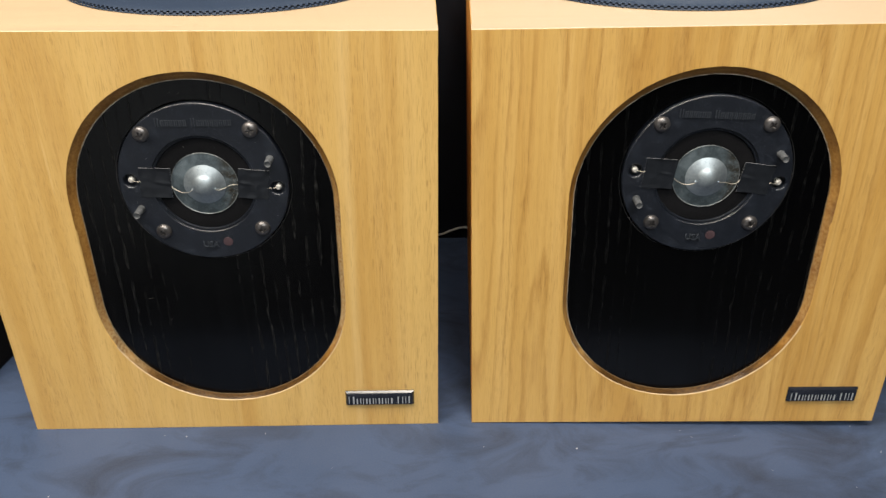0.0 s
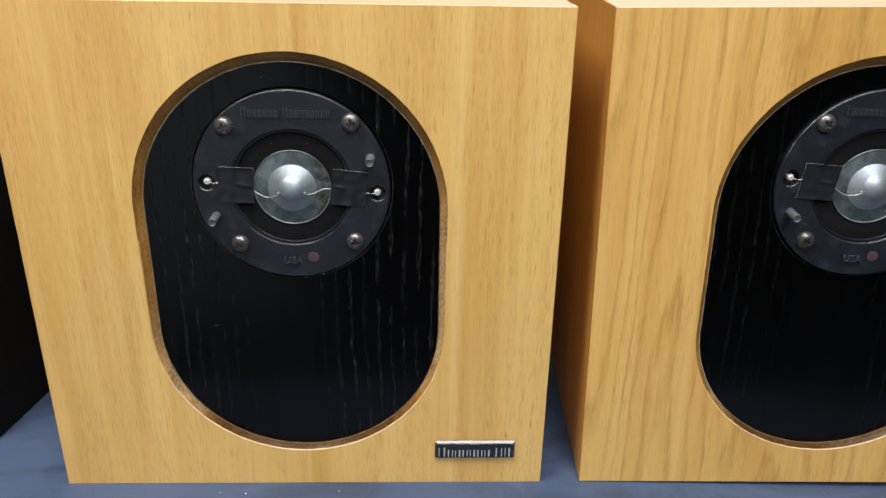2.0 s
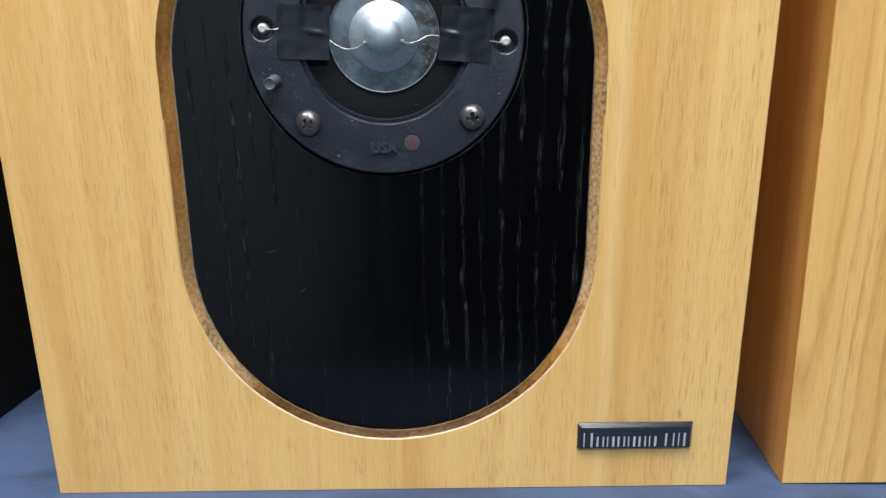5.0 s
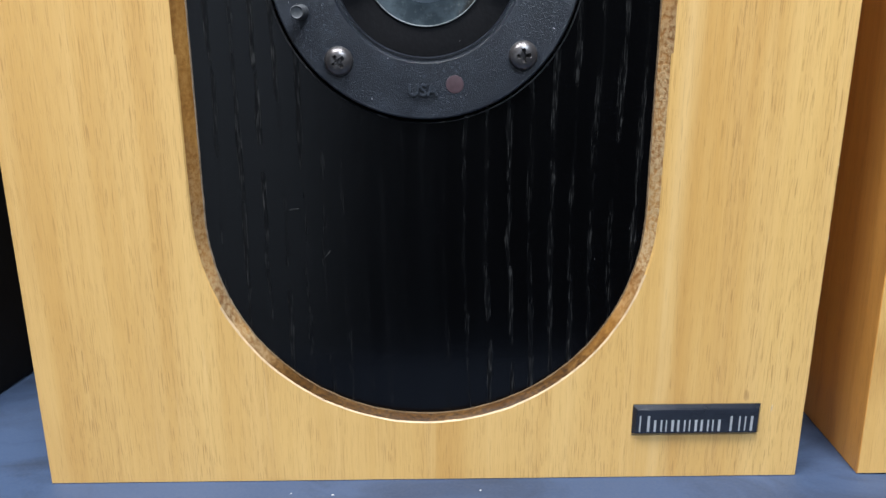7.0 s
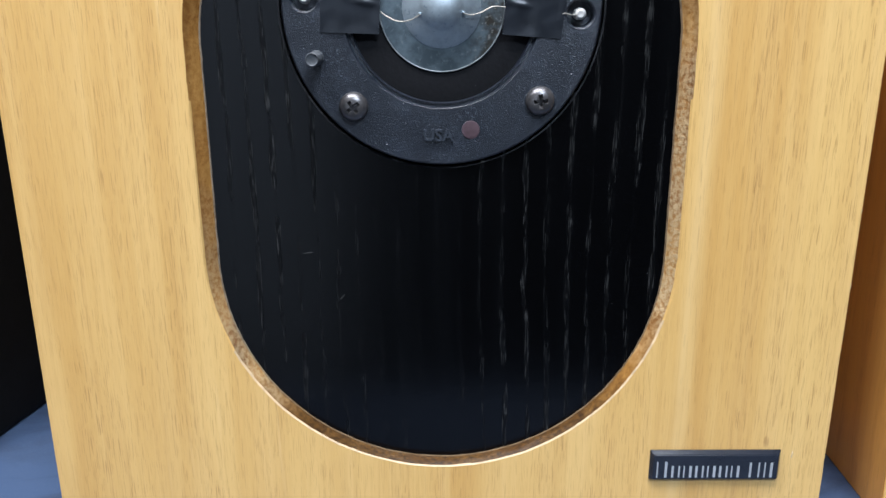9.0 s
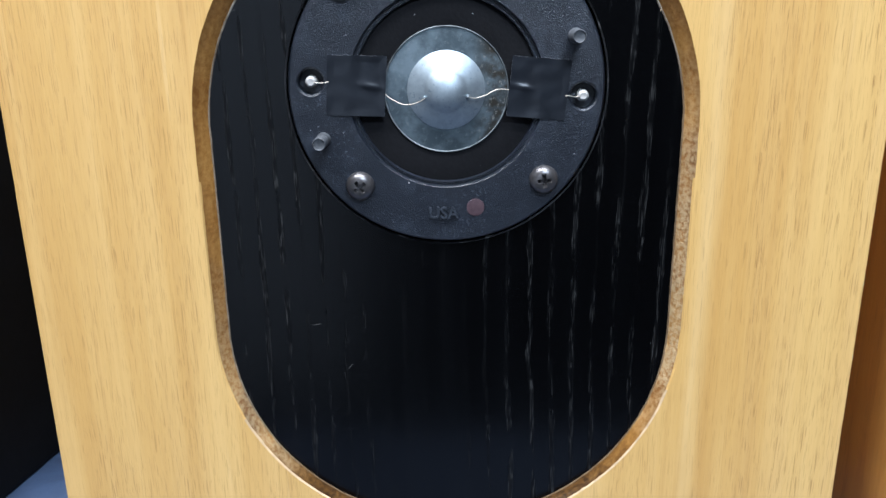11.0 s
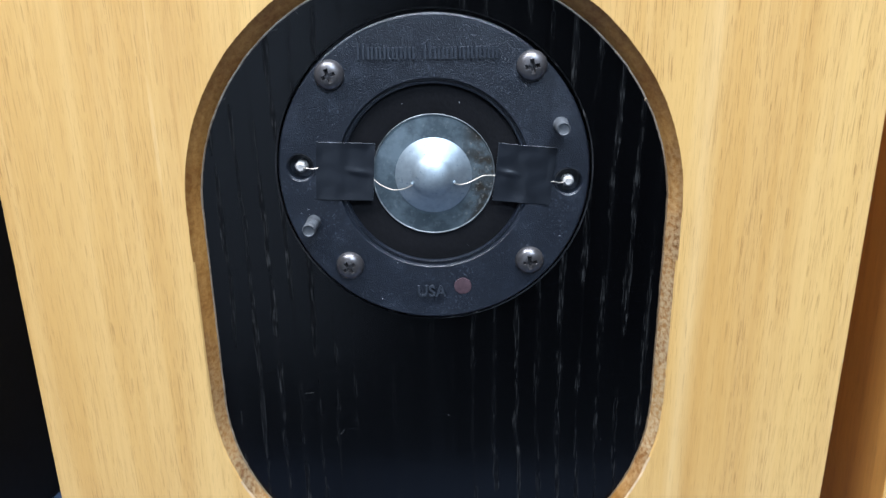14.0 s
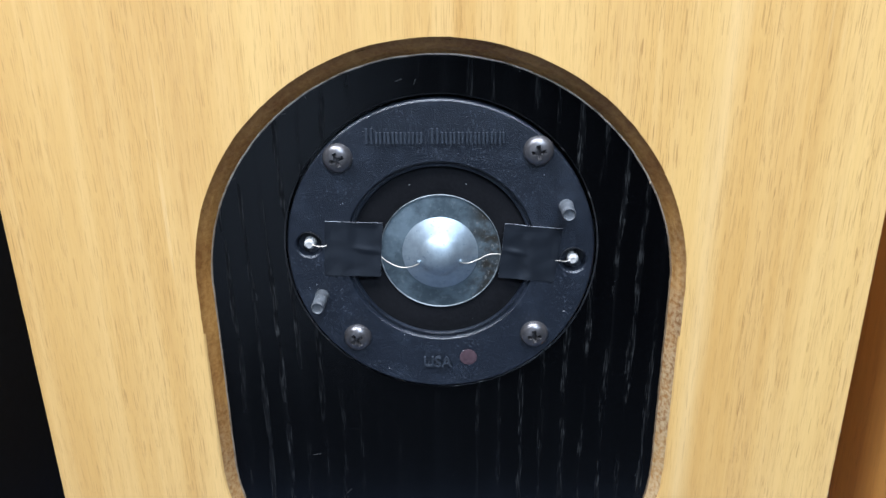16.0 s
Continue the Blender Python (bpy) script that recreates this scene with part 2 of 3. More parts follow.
def coated_cone():
    """Grey lacquered membrane with a mottled lower half and rust-brown stains at one side."""
    m = Mat("silver_grey_membrane")
    n1, n2 = m.noise(m.coord((1, 1, 1), (1, 0, 3)), scale=150, detail=4, rough=0.6), m.noise(m.coord(), scale=800, detail=3, rough=0.7)
    col = m.mix(m.step(n1, 0.38, 0.62), (0.072, 0.094, 0.108), (0.150, 0.188, 0.212))
    col = m.mix(m.step(n2, 0.58, 0.75, 0, 0.5), col, (0.25, 0.28, 0.29))
    sep = m.node("ShaderNodeSeparateXYZ", Vector=m.node("ShaderNodeTexCoord").outputs["Object"])
    side = m.step(sep.outputs[0], 0.008, 0.014)
    col = m.mix(m.math("MULTIPLY", side, m.step(n1, 0.46, 0.62, 0.95, 0.15)), col, (0.045, 0.038, 0.028))
    col = m.mix(m.math("MULTIPLY", side, m.step(n2, 0.60, 0.66, 0, 0.7)), col, (0.34, 0.33, 0.30))
    m.set(Base_Color=col, Metallic=0.5, Roughness=m.step(n1, 0.3, 0.7, 0.28, 0.42), Specular_IOR_Level=0.5)
    m.bump(n2, 0.12, 0.0002)
    return m.m


def perforated_metal():
    m = Mat("black_perforated_metal")
    n = m.noise(m.coord(), scale=30, detail=3)
    m.set(Base_Color=m.mix(n, (0.017, 0.030, 0.057), (0.026, 0.041, 0.072)), Roughness=m.step(n, 0.3, 0.7, 0.58, 0.66), Metallic=0.0, Specular_IOR_Level=0.3)
    m.bump(m.noise(m.coord(), scale=600, detail=2), 0.1, 0.0002)
    return m.m


M_FRONT = [veneer("oak_front_plain", "z", 1.0, 0.16, open_side=True), veneer("oak_front_flamed", "z", 4.3, 0.58, 0.0, (0.97, 0.93, 0.86))]
# the washed-out brightness of the lit tops is mixed in as pale cream
M_TOP = [veneer("oak_top_lit", "x", 2.2, 0.1, 0.82, (0.89, 0.87, 0.83)), veneer("oak_top_second_lit", "x", 6.1, 0.2, 0.82, (0.89, 0.87, 0.83))]
# second side's tone carries the warm light bounced between the two cabinets
M_SIDE = [veneer("oak_side", "z", 8.4, 0.3), veneer("oak_side_warm_bounce", "z", 9.9, 0.3, 0.0, (1.0, 0.78, 0.52))]
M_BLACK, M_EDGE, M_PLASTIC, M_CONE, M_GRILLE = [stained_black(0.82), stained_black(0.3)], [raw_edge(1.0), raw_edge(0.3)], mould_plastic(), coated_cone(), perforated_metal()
M_LIP = [board_lip(0.0), board_lip(1.0)]
# light caught on the opening's lower arris, put into a paler wood colour
M_LITEDGE = plain("lit_edge_wood", (0.52, 0.37, 0.21), 0.55, spread=0.3, scale=260)
M_FOAM = plain("black_foam_ring", (0.005, 0.005, 0.006), 0.7, spread=0.3, scale=900, bump=0.3, dist=0.0003, spec=0.15)
M_SCREW = plain("black_oxide_screw", (0.130, 0.122, 0.122), 0.36, 0.75, 0.25, 700, 0.1)
M_PEG = plain("dusty_grey_peg", (0.072, 0.076, 0.082), 0.55, 0, 0.5, 420, 0.25, 0.0002, 0.4, (0.18, 0.18, 0.18))
# plate plastic made lighter: highlights on the raised letters put into its colour
M_RAISED = plain("highlit_raised_plastic", (0.030, 0.035, 0.044), 0.34, 0, 0.3, 900, 0.2)
M_TAPE = plain("black_adhesive_tape", (0.012, 0.014, 0.018), 0.34, 0, 0.2, 160, 0.15, 0.0004, 0.33)
# bright edge lines of the tape, their light put into a pale colour
M_TAPEEDGE = plain("lit_tape_edge", (0.24, 0.25, 0.27), 0.6, 0, 0.5, 700, 0.2)
M_DOME = plain("silver_blue_film", (0.35, 0.40, 0.435), 0.54, 0.85, 0.12, 500, 0.15, 0.0002, 0.5, (0.16, 0.21, 0.25))
M_RIM = plain("worn_bright_rim", (0.15, 0.165, 0.17), 0.5, 0.3, 0.7, 420, 0.2)
M_SOLDER = plain("dull_solder", (0.50, 0.48, 0.45), 0.55, 0.3, 0.2, 900, 0.4, 0.0004)
M_WIRE = plain("tinned_braid", (0.42, 0.38, 0.32), 0.45, 0.5, 0.15, 900, 0.2)
M_DOT = plain("faded_red_dot", (0.062, 0.036, 0.042), 0.5, 0, 0.2, 700, 0.2)
M_BADGE = plain("glossy_black_badge", (0.012, 0.014, 0.02), 0.16, 0, 0.2, 200, 0.03)
M_SILVER = plain("silver_print", (0.55, 0.55, 0.54), 0.35, 0.5, 0.1, 900, 0.05)
# bare seat edge; the light it catches is painted as pale patches
M_SEATGLINT = plain("lit_bare_seat_edge", (0.030, 0.030, 0.032), 0.4, 0, 0.6, 140, 0.3, 0.0003, 0.5, (0.30, 0.29, 0.28))
M_BENCH = bench_laminate()
M_BENCHSIDE = plain("dark_bench_panel", (0.03, 0.032, 0.036), 0.6, 0, 0.2, 60)
M_BACK = plain("matt_black_panel", (0.006, 0.007, 0.011), 0.6, 0, 0.25, 40, 0.1, 0.0005, 0.2)
M_BOX = plain("black_vinyl_cabinet", (0.003, 0.003, 0.0036), 0.6, 0, 0.25, 300, 0.2, 0.0003, 0.15)
M_CABLE = plain("grey_cable_sheath", (0.45, 0.44, 0.42), 0.5, 0, 0.1, 300)
M_DUST = plain("white_dust", (0.5, 0.5, 0.5), 0.9, 0, 0.1, 900)
M_SCRATCH = plain("bared_scratch", (0.060, 0.058, 0.055), 0.6, 0, 0.4, 1500)
M_NICK = plain("bare_chip", (0.58, 0.44, 0.27), 0.7, 0, 0.15, 900)
M_WALL = plain("painted_wall", (0.006, 0.0066, 0.008), 0.8, 0, 0.06, 12, 0.1, 0.001)
M_FAR = plain("blue_grey_wall", (0.2, 0.25, 0.33), 0.8, 0, 0.06, 12, 0.1, 0.001)
M_REFLECTOR = plain("reflector_paint", (0.64, 0.70, 0.78), 0.6, 0, 0.05, 12, 0.1, 0.001)
M_FLOOR = plain("dark_floor", (0.025, 0.027, 0.030), 0.6, 0, 0.2, 14, 0.1, 0.001)
M_CEIL = plain("ceiling_paint", (0.35, 0.36, 0.38), 0.9, 0, 0.04, 20, 0.1, 0.001)


# ---- mesh helpers ----
def part(name, bm, material, parent=None, label="", smooth=False):
    me = bpy.data.meshes.new(name)
    bmesh.ops.recalc_face_normals(bm, faces=bm.faces)
    bm.to_mesh(me)
    bm.free()
    for mat in material if isinstance(material, (list, tuple)) else (material,):
        me.materials.append(mat)
    if smooth:
        me.shade_smooth()
        me.set_sharp_from_angle(angle=radians(35))
    ob = new(name, me)
    ob.parent = parent
    if label:
        tagged(ob, label)
    return ob


def thing(name, label, category, m=None, group="", kind=""):
    ob = new(name)
    ob.empty_display_size = 0.02
    if m:
        ob.matrix_world = m
    return tagged(ob, label, category, group, kind)


def slab(x0, x1, y0, y1, z0, z1, bevel=0.0, seg=2):
    bm = bmesh.new()
    bmesh.ops.create_cube(bm, size=1)
    for v in bm.verts:
        v.co = ((x0 + x1) / 2 + v.co.x * (x1 - x0), (y0 + y1) / 2 + v.co.y * (y1 - y0), (z0 + z1) / 2 + v.co.z * (z1 - z0))
    if bevel:
        bmesh.ops.bevel(bm, geom=bm.edges[:], offset=bevel, segments=seg, affect="EDGES", profile=0.6)
    return bm


def ring(bm, pts):
    return [bm.verts.new(p) for p in pts]


def loft(bm, a, b, mat=0):
    n = len(a)
    for i in range(n):
        f = bm.faces.new((a[i], a[(i + 1) % n], b[(i + 1) % n], b[i]))
        f.material_index = mat


def fill(bm, *loops):
    """A flat face between loops of vertices, the later ones being holes."""
    edges = []
    for lp in loops:
        for i in range(len(lp)):
            pair = (lp[i], lp[(i + 1) % len(lp)])
            edges.append(bm.edges.get(pair) or bm.edges.new(pair))
    bmesh.ops.triangle_fill(bm, edges=edges, use_beauty=True)


def circle(cx, cz, r, y, n=96):
    return [(cx + r * math.cos(2 * math.pi * i / n), y, cz + r * math.sin(2 * math.pi * i / n)) for i in range(n)]


def lathe(profile, n=96, cx=0.0, cz=0.0):
    """A body turned about the y axis; profile: (radius, y); radius 0 closes it."""
    bm = bmesh.new()
    last = None
    for r, y in profile:
        now = [bm.verts.new((cx, y, cz))] if r == 0 else ring(bm, circle(cx, cz, r, y, n))
        if last:
            if len(now) == 1 or len(last) == 1:
                tip, lp = (now[0], last) if len(now) == 1 else (last[0], now)
                for i in range(n):
                    bm.faces.new((tip, lp[i], lp[(i + 1) % n]))
            else:
                loft(bm, last, now)
        last = now
    return bm


def tube(points, r, n=8):
    """A round thread along points, smoothed."""
    pts = [Vector(p) for p in points]
    path = []
    for i in range(len(pts) - 1):
        p0, p1, p2, p3 = pts[max(i - 1, 0)], pts[i], pts[i + 1], pts[min(i + 2, len(pts) - 1)]
        for k in range(8):
            t = k / 8
            path.append(0.5 * ((2 * p1) + (p2 - p0) * t + (2 * p0 - 5 * p1 + 4 * p2 - p3) * t * t + (3 * p1 - p0 - 3 * p2 + p3) * t ** 3))
    path.append(pts[-1])
    bm = bmesh.new()
    last = None
    for i, p in enumerate(path):
        d = (path[min(i + 1, len(path) - 1)] - path[max(i - 1, 0)]).normalized()
        u = d.cross(Vector((0.1, 0.2, 1.0))).normalized()
        v = d.cross(u)
        now = ring(bm, [p + r * (math.cos(2 * math.pi * k / n) * u + math.sin(2 * math.pi * k / n) * v) for k in range(n)])
        if last:
            loft(bm, last, now)
        else:
            bm.faces.new(now)
        last = now
    bm.faces.new(last)
    return bm


# ---- the room ----
def wall(name, dims, mat, label):
    return tagged(part(name, slab(*dims), mat), label, "wall" if "wall" in name else name, kind="structure")


FL, CE = -0.90, 1.60
wall("floor", (-2.6, 2.6, -2.0, 2.6, FL - 0.1, FL), M_FLOOR, "dark plain floor of the dim room")
wall("ceiling", (-2.6, 2.6, -2.0, 2.6, CE, CE + 0.1), M_CEIL, "pale painted flat ceiling over the bench")
wall("wall_north", (-2.6, 2.6, 2.6, 2.7, FL, CE), M_FAR, "plain blue-grey painted wall")
wall("wall_south", (-2.6, 2.6, -2.1, -2.0, FL, CE), M_WALL, "plain dark grey painted wall")
wall("wall_west", (-2.7, -2.6, -2.1, 2.7, FL, CE), M_WALL, "plain dark grey painted side wall")
wall("wall_east", (2.6, 2.7, -2.1, 2.7, FL, CE), M_WALL, "plain dark grey painted side wall")
# unseen pale slab, added so the black boards reflect a sheen on their left
tagged(part("sheen_reflector", slab(-1.60, -0.30, -2.0, -1.96, FL, 1.12, 0.003), M_REFLECTOR), "pale blue-grey slab out of view, added for the sheen on the black boards", "door", kind="structure")
# panel added to fill the black area behind the bench
screen = thing("black_backing", "matt black panel filling the black area behind the bench", "board", pose(0, 0.272, FL))
part("board_panel", slab(-1.0, 1.4, 0.0, 0.02, 0.0, -FL + 0.285, 0.001), M_BACK, screen)

bench = thing("workbench", "workbench with a smudged blue-grey slate laminate top", "workbench", pose(0, 0, FL))
part("bench_top", slab(-0.9, 1.3, -0.10, 0.271, -FL - 0.03, -FL, 0.002), M_BENCH, bench, "blue-grey mottled laminate top")
part("base_panel", slab(-0.85, 1.25, -0.075, 0.265, 0.0, -FL - 0.03), M_BENCHSIDE, bench, "dark base panel")

# black cabinet standing beside the speakers
box = thing("black_cabinet", "tall plain black vinyl cabinet standing on the bench", "cabinet", pose(-0.1936, 0.046, 0, 0, 0, -9))
part("cabinet_body", slab(-0.30, 0.0, -0.005, 0.19, 0.0, 0.46, 0.003), M_BOX, box)

# cable lying on the bench behind the speakers
tagged(part("cable", tube([(0.02, 0.2682, 0.0012), (0.10, 0.2685, 0.0012), (0.140, 0.2695, 0.0034), (0.154, 0.2700, 0.0080), (0.168, 0.2700, 0.0112), (0.20, 0.2695, 0.0060), (0.30, 0.2685, 0.0012)], 0.0010, 10), M_CABLE, smooth=True),
       "thin pale grey cable lying on the bench top", "cable")

# ---- loudspeaker ----
W, H, D, REC, THICK = 0.271, 0.2668, 0.264, 0.0050, 0.012
# rounded opening, flaring forwards: lower and upper centre, radius, at the front and at the board
OPEN_FRONT = (0.1006, 0.1678, 0.0774)
OPEN_BACK = (0.0982, 0.1659, 0.0740)
OPEN_AT = ((0.0008, 0.0), (-0.0015, 0.0))   # sideways and upwards, for each speaker


def stadium(t, grow, y, n=64, wob=0.0, seed=0, k=0):
    """A loop of the opening; t: 0 at the front, 1 at the black board."""
    z0, z1, r0 = [u + (v - u) * t for u, v in zip(OPEN_FRONT, OPEN_BACK)]
    sx, sz = OPEN_AT[k]
    pts = [(math.cos(math.pi * i / n), math.sin(math.pi * i / n), z1) for i in range(n + 1)]
    pts += [(-1.0, 0.0, z1 + (z0 - z1) * j / 24) for j in range(1, 24)]
    pts += [(math.cos(math.pi + math.pi * i / n), math.sin(math.pi + math.pi * i / n), z0) for i in range(n + 1)]
    pts += [(1.0, 0.0, z0 + (z1 - z0) * j / 24) for j in range(1, 24)]
    out = []
    for c, s, z in pts:
        r = r0 + grow
        if wob:
            r += wob * noise.noise((c * 14 + seed, s * 22 + z * 180, seed * 1.7))
        out.append((sx + r * c, y, sz + z + r * s))
    return out


def outline(inset, y, seed=0, nick=0.0, n=40):
    """The rectangle of the front, its edge a little uneven where it is knocked."""
    pts = []
    corners = [(-W / 2 + inset, inset), (W / 2 - inset, inset), (W / 2 - inset, H - inset), (-W / 2 + inset, H - inset)]
    for i in range(4):
        (xa, za), (xb, zb) = corners[i], corners[(i + 1) % 4]
        for j in range(n):
            t = j / n
            x, z = xa + (xb - xa) * t, za + (zb - za) * t
            if nick and i in (1, 3) and j:
                d = max(0.0, noise.noise((z * 160 + seed * 7, i * 5.0, seed)) - 0.42) * nick
                x += -d if i == 1 else d
            pts.append((x, y, z))
    return pts


def lettering(words, height, small, pitch, gap):
    """Widths and heights of bars that stand for illegible letters: a tall first bar to each word."""
    x, bars = 0.0, []
    for n in words:
        for i in range(n):
            tall = i == 0
            w = pitch * (1.25 if tall else 1.0)
            bars.append((x, x + w * 0.70, height if tall else small))
            x += w
        x += gap
    return bars, x - gap


def screw_head(cx, cz, y, turn):
    r0, h = 0.0046, 0.0029
    n, rings = 72, 26
    bm = bmesh.new()
    centre, last = None, None
    ca, sa = math.cos(turn), math.sin(turn)
    for i in range(rings + 1):
        r = r0 * i / rings
        now = []
        for k in range(n if i else 1):
            a = 2 * math.pi * k / n
            x, z = r * math.cos(a), r * math.sin(a)
            hh = h * math.sqrt(max(0.0, 1 - (r / r0) ** 2.6))
            u, v = abs(x * ca + z * sa), abs(-x * sa + z * ca)
            lo, hi = min(u, v), max(u, v)
            if lo < 0.00052 and hi < 0.0021:
                hh -= 0.0016 * min(1.0, (0.0023 - hi) / 0.0009)
            now.append(bm.verts.new((cx + x, y - hh, cz + z)))
        if i == 1:
            for k in range(n):
                bm.faces.new((last[0], now[k], now[(k + 1) % n]))
        elif i > 1:
            loft(bm, last, now)
        last = now
    foot = ring(bm, [(v.co.x, y + 0.0004, v.co.z) for v in last])
    loft(bm, last, foot)
    return bm


def tape_strip(corners, y, sag, seed, crease):
    """A square of tape that dips where it bridges the ring; corners: tl, tr, br, bl as (x, z)."""
    n = 40
    bm = bmesh.new()
    tl, tr, br, bl = [Vector(c) for c in corners]
    top, low = [], []
    for j in range(n + 1):
        for i in range(n + 1):
            u, v = i / n, j / n
            p = tl.lerp(tr, u).lerp(bl.lerp(br, u), v)
            inside = min(1.0, max(0.0, (0.0300 - p.length) / 0.004))
            d = sag * inside * inside * (3 - 2 * inside) + 0.00022 * noise.noise((p.x * 260 + seed, p.y * 260, seed))
            d -= 0.00045 * math.exp(-((v - 0.5 - 0.12 * (u - crease)) / 0.05) ** 2 - ((u - crease) / 0.20) ** 2)
            edge = min(u, 1 - u, v, 1 - v)
            d -= 0.00035 * max(0.0, 1 - edge * 9) * (0.5 + noise.noise((u * 3 + seed, v * 3, 2.0)))
            top.append(bm.verts.new((p.x, y + d, p.y)))
            low.append(bm.verts.new((p.x, y + d + 0.00026, p.y)))
    k = n + 1
    for j in range(n):
        for i in range(n):
            for g in (top, low):
                bm.faces.new((g[j * k + i], g[j * k + i + 1], g[(j + 1) * k + i + 1], g[(j + 1) * k + i]))
    rim = [j for j in range(k)] + [j * k + n for j in range(1, k)] + [n * k + i for i in range(n - 1, -1, -1)] + [j * k for j in range(n - 1, 0, -1)]
    for a, b in zip(rim, rim[1:] + rim[:1]):
        bm.faces.new((top[a], top[b], low[b], low[a])).material_index = 1
    return bm


def text_mesh(body, size, depth):
    cu = bpy.data.curves.new("stamp", "FONT")
    cu.body, cu.size, cu.extrude, cu.align_x, cu.align_y = body, size, depth, "CENTER", "CENTER"
    cu.resolution_u = 3
    cu.offset = size * 0.018
    ob = bpy.data.objects.new("stamp", cu)
    scene.collection.objects.link(ob)
    me = bpy.data.meshes.new_from_object(ob.evaluated_get(bpy.context.evaluated_depsgraph_get()))
    bpy.data.objects.remove(ob)
    return me


def tweeter(parent, cx, cz, turn, k):
    """The round tweeter plate with all that sits on it; local origin at its centre, facing -y."""
    face, back = 0.0030, REC + 0.0035
    wells = [(-0.0415, 0.0024), (0.0420, -0.0026)]
    bm = bmesh.new()
    n = 128
    outer = ring(bm, circle(0, 0, 0.0479, face, n))
    o2 = ring(bm, circle(0, 0, 0.0484, face + 0.0005, n))
    o3 = ring(bm, circle(0, 0, 0.0484, back, n))
    well = [(0.0303, 0.0), (0.0300, 0.0003), (0.0298, 0.0014), (0.0291, 0.0014), (0.0289, 0.0010), (0.0286, 0.0010), (0.0284, 0.0014), (0.0283, 0.0040)]
    steps = [ring(bm, circle(0, -0.0006, q, face + d, n)) for q, d in well]
    inner = steps[0]
    holes = []
    for x, z in wells:
        a = ring(bm, circle(x, z, 0.0045, face, 40))
        b = ring(bm, circle(x, z, 0.0040, face + 0.0005, 40))
        c = ring(bm, circle(x, z, 0.0038, face + 0.0036, 40))
        loft(bm, a, b)
        loft(bm, b, c)
        bm.faces.new(c)
        holes.append(a)
    fill(bm, outer, inner, *holes)
    for a, b in ((outer, o2), (o2, o3), *zip(steps, steps[1:])):
        loft(bm, a, b)
    plate = part("tweeter_plate", bm, M_PLASTIC, parent, "round black textured plastic tweeter plate", True)
    plate.matrix_basis = pose(cx, 0, cz, 0, turn, 0)
    part("surround", lathe([(0.0286, face + 0.0024), (0.0240, face + 0.0021), (0.0190, face + 0.0024), (0.0150, face + 0.0030)], 96, 0, -0.0006), M_FOAM, plate, "recessed black foam ring", True)
    prof = [(0.0186, face + 0.0034), (0.0195, face + 0.0024), (0.0194, face + 0.0020)]
    prof += [(0.0194 - 0.0076 * i / 8, face + 0.0020 - 0.0009 * (i / 8) ** 1.2) for i in range(1, 9)]
    part("membrane", lathe([(r * 0.98, y) for r, y in prof], 96, 0, -0.0006), M_CONE, plate, "mottled grey lacquered membrane ring with brown stains", True)
    prof = [(0.0121, face + 0.0014)] + [(0.0120 - 0.0054 * i / 8, face + 0.0010 - 0.0029 * (i / 8) ** 0.95) for i in range(9)]
    for i in range(1, 13):
        a = 0.85 * (1 - i / 12)
        prof.append((0.0066 * math.sin(a) / math.sin(0.85) if i < 12 else 0, face - 0.0019 - 0.0027 * (math.cos(a) - math.cos(0.85)) / (1 - math.cos(0.85))))
    part("membrane_rim", lathe([(0.01905, face + 0.0021), (0.01925, face + 0.0018), (0.01905, face + 0.0016), (0.0188, face + 0.0019)], 96, 0, -0.0006), M_RIM, plate, "bright worn rim of the membrane", True)
    part("dome", lathe(prof, 96, 0, -0.0006), M_DOME, plate, "silver-blue satin dome", True)
    for i, ((x, z), rot) in enumerate(zip([(-0.0307, 0.0307), (0.0299, 0.0329), (-0.0275, -0.0301), (0.0305, -0.0285)], (0.35, 0.15, 0.62, 0.08))):
        part("screw", screw_head(x, z, face, rot + k * 0.5), M_SCREW, plate, "dark cross-slotted pan-head screw", True)
    for x, z, tip in [(-0.0384, -0.0153, 0.0094), (0.0390, 0.0153, 0.0080)]:
        part("peg", lathe([(0.0024, face + 0.0003), (0.0021, face - 0.001), (0.00205, face - tip + 0.0005), (0.0018, face - tip), (0.0015, face - tip + 0.0004), (0, face - tip + 0.0008)], 32, x, z), M_PEG, plate, "short dusty grey plastic peg", True)
    for s, (x, z) in zip((1, -1), wells):
        part("solder_terminal", lathe([(0.0019, face + 0.0036), (0.0018, face + 0.0012), (0.0014, face + 0.0004), (0.0010, face + 0.0001), (0, face + 0.0003)], 24, x, z), M_SOLDER, plate, "dull silver solder blob", True)
        part("lead_wire", tube([(x + 0.0008 * s, face + 0.0003, z), (x + 0.0026 * s, face - 0.0002, z - 0.0003), (x + 0.0046 * s, face - 0.0007, z - 0.0002 * s), (x + 0.0056 * s, face - 0.0004, z)], 0.00016, 6), M_WIRE, plate, "fine bare wire")
    part("tape", tape_strip([(-0.0359, 0.0105), (-0.0178, 0.0099), (-0.0191, -0.0083), (-0.0370, -0.0077)], face - 0.0003, 0.0003, 1.3 + k, 0.72), [M_TAPE, M_TAPEEDGE], plate, "square of black tape", True)
    part("tape", tape_strip([(0.0203, 0.0097), (0.0382, 0.0081), (0.0362, -0.0099), (0.0184, -0.0085)], face - 0.0003, 0.0003, 4.1 + k, 0.22), [M_TAPE, M_TAPEEDGE], plate, "square of black tape", True)
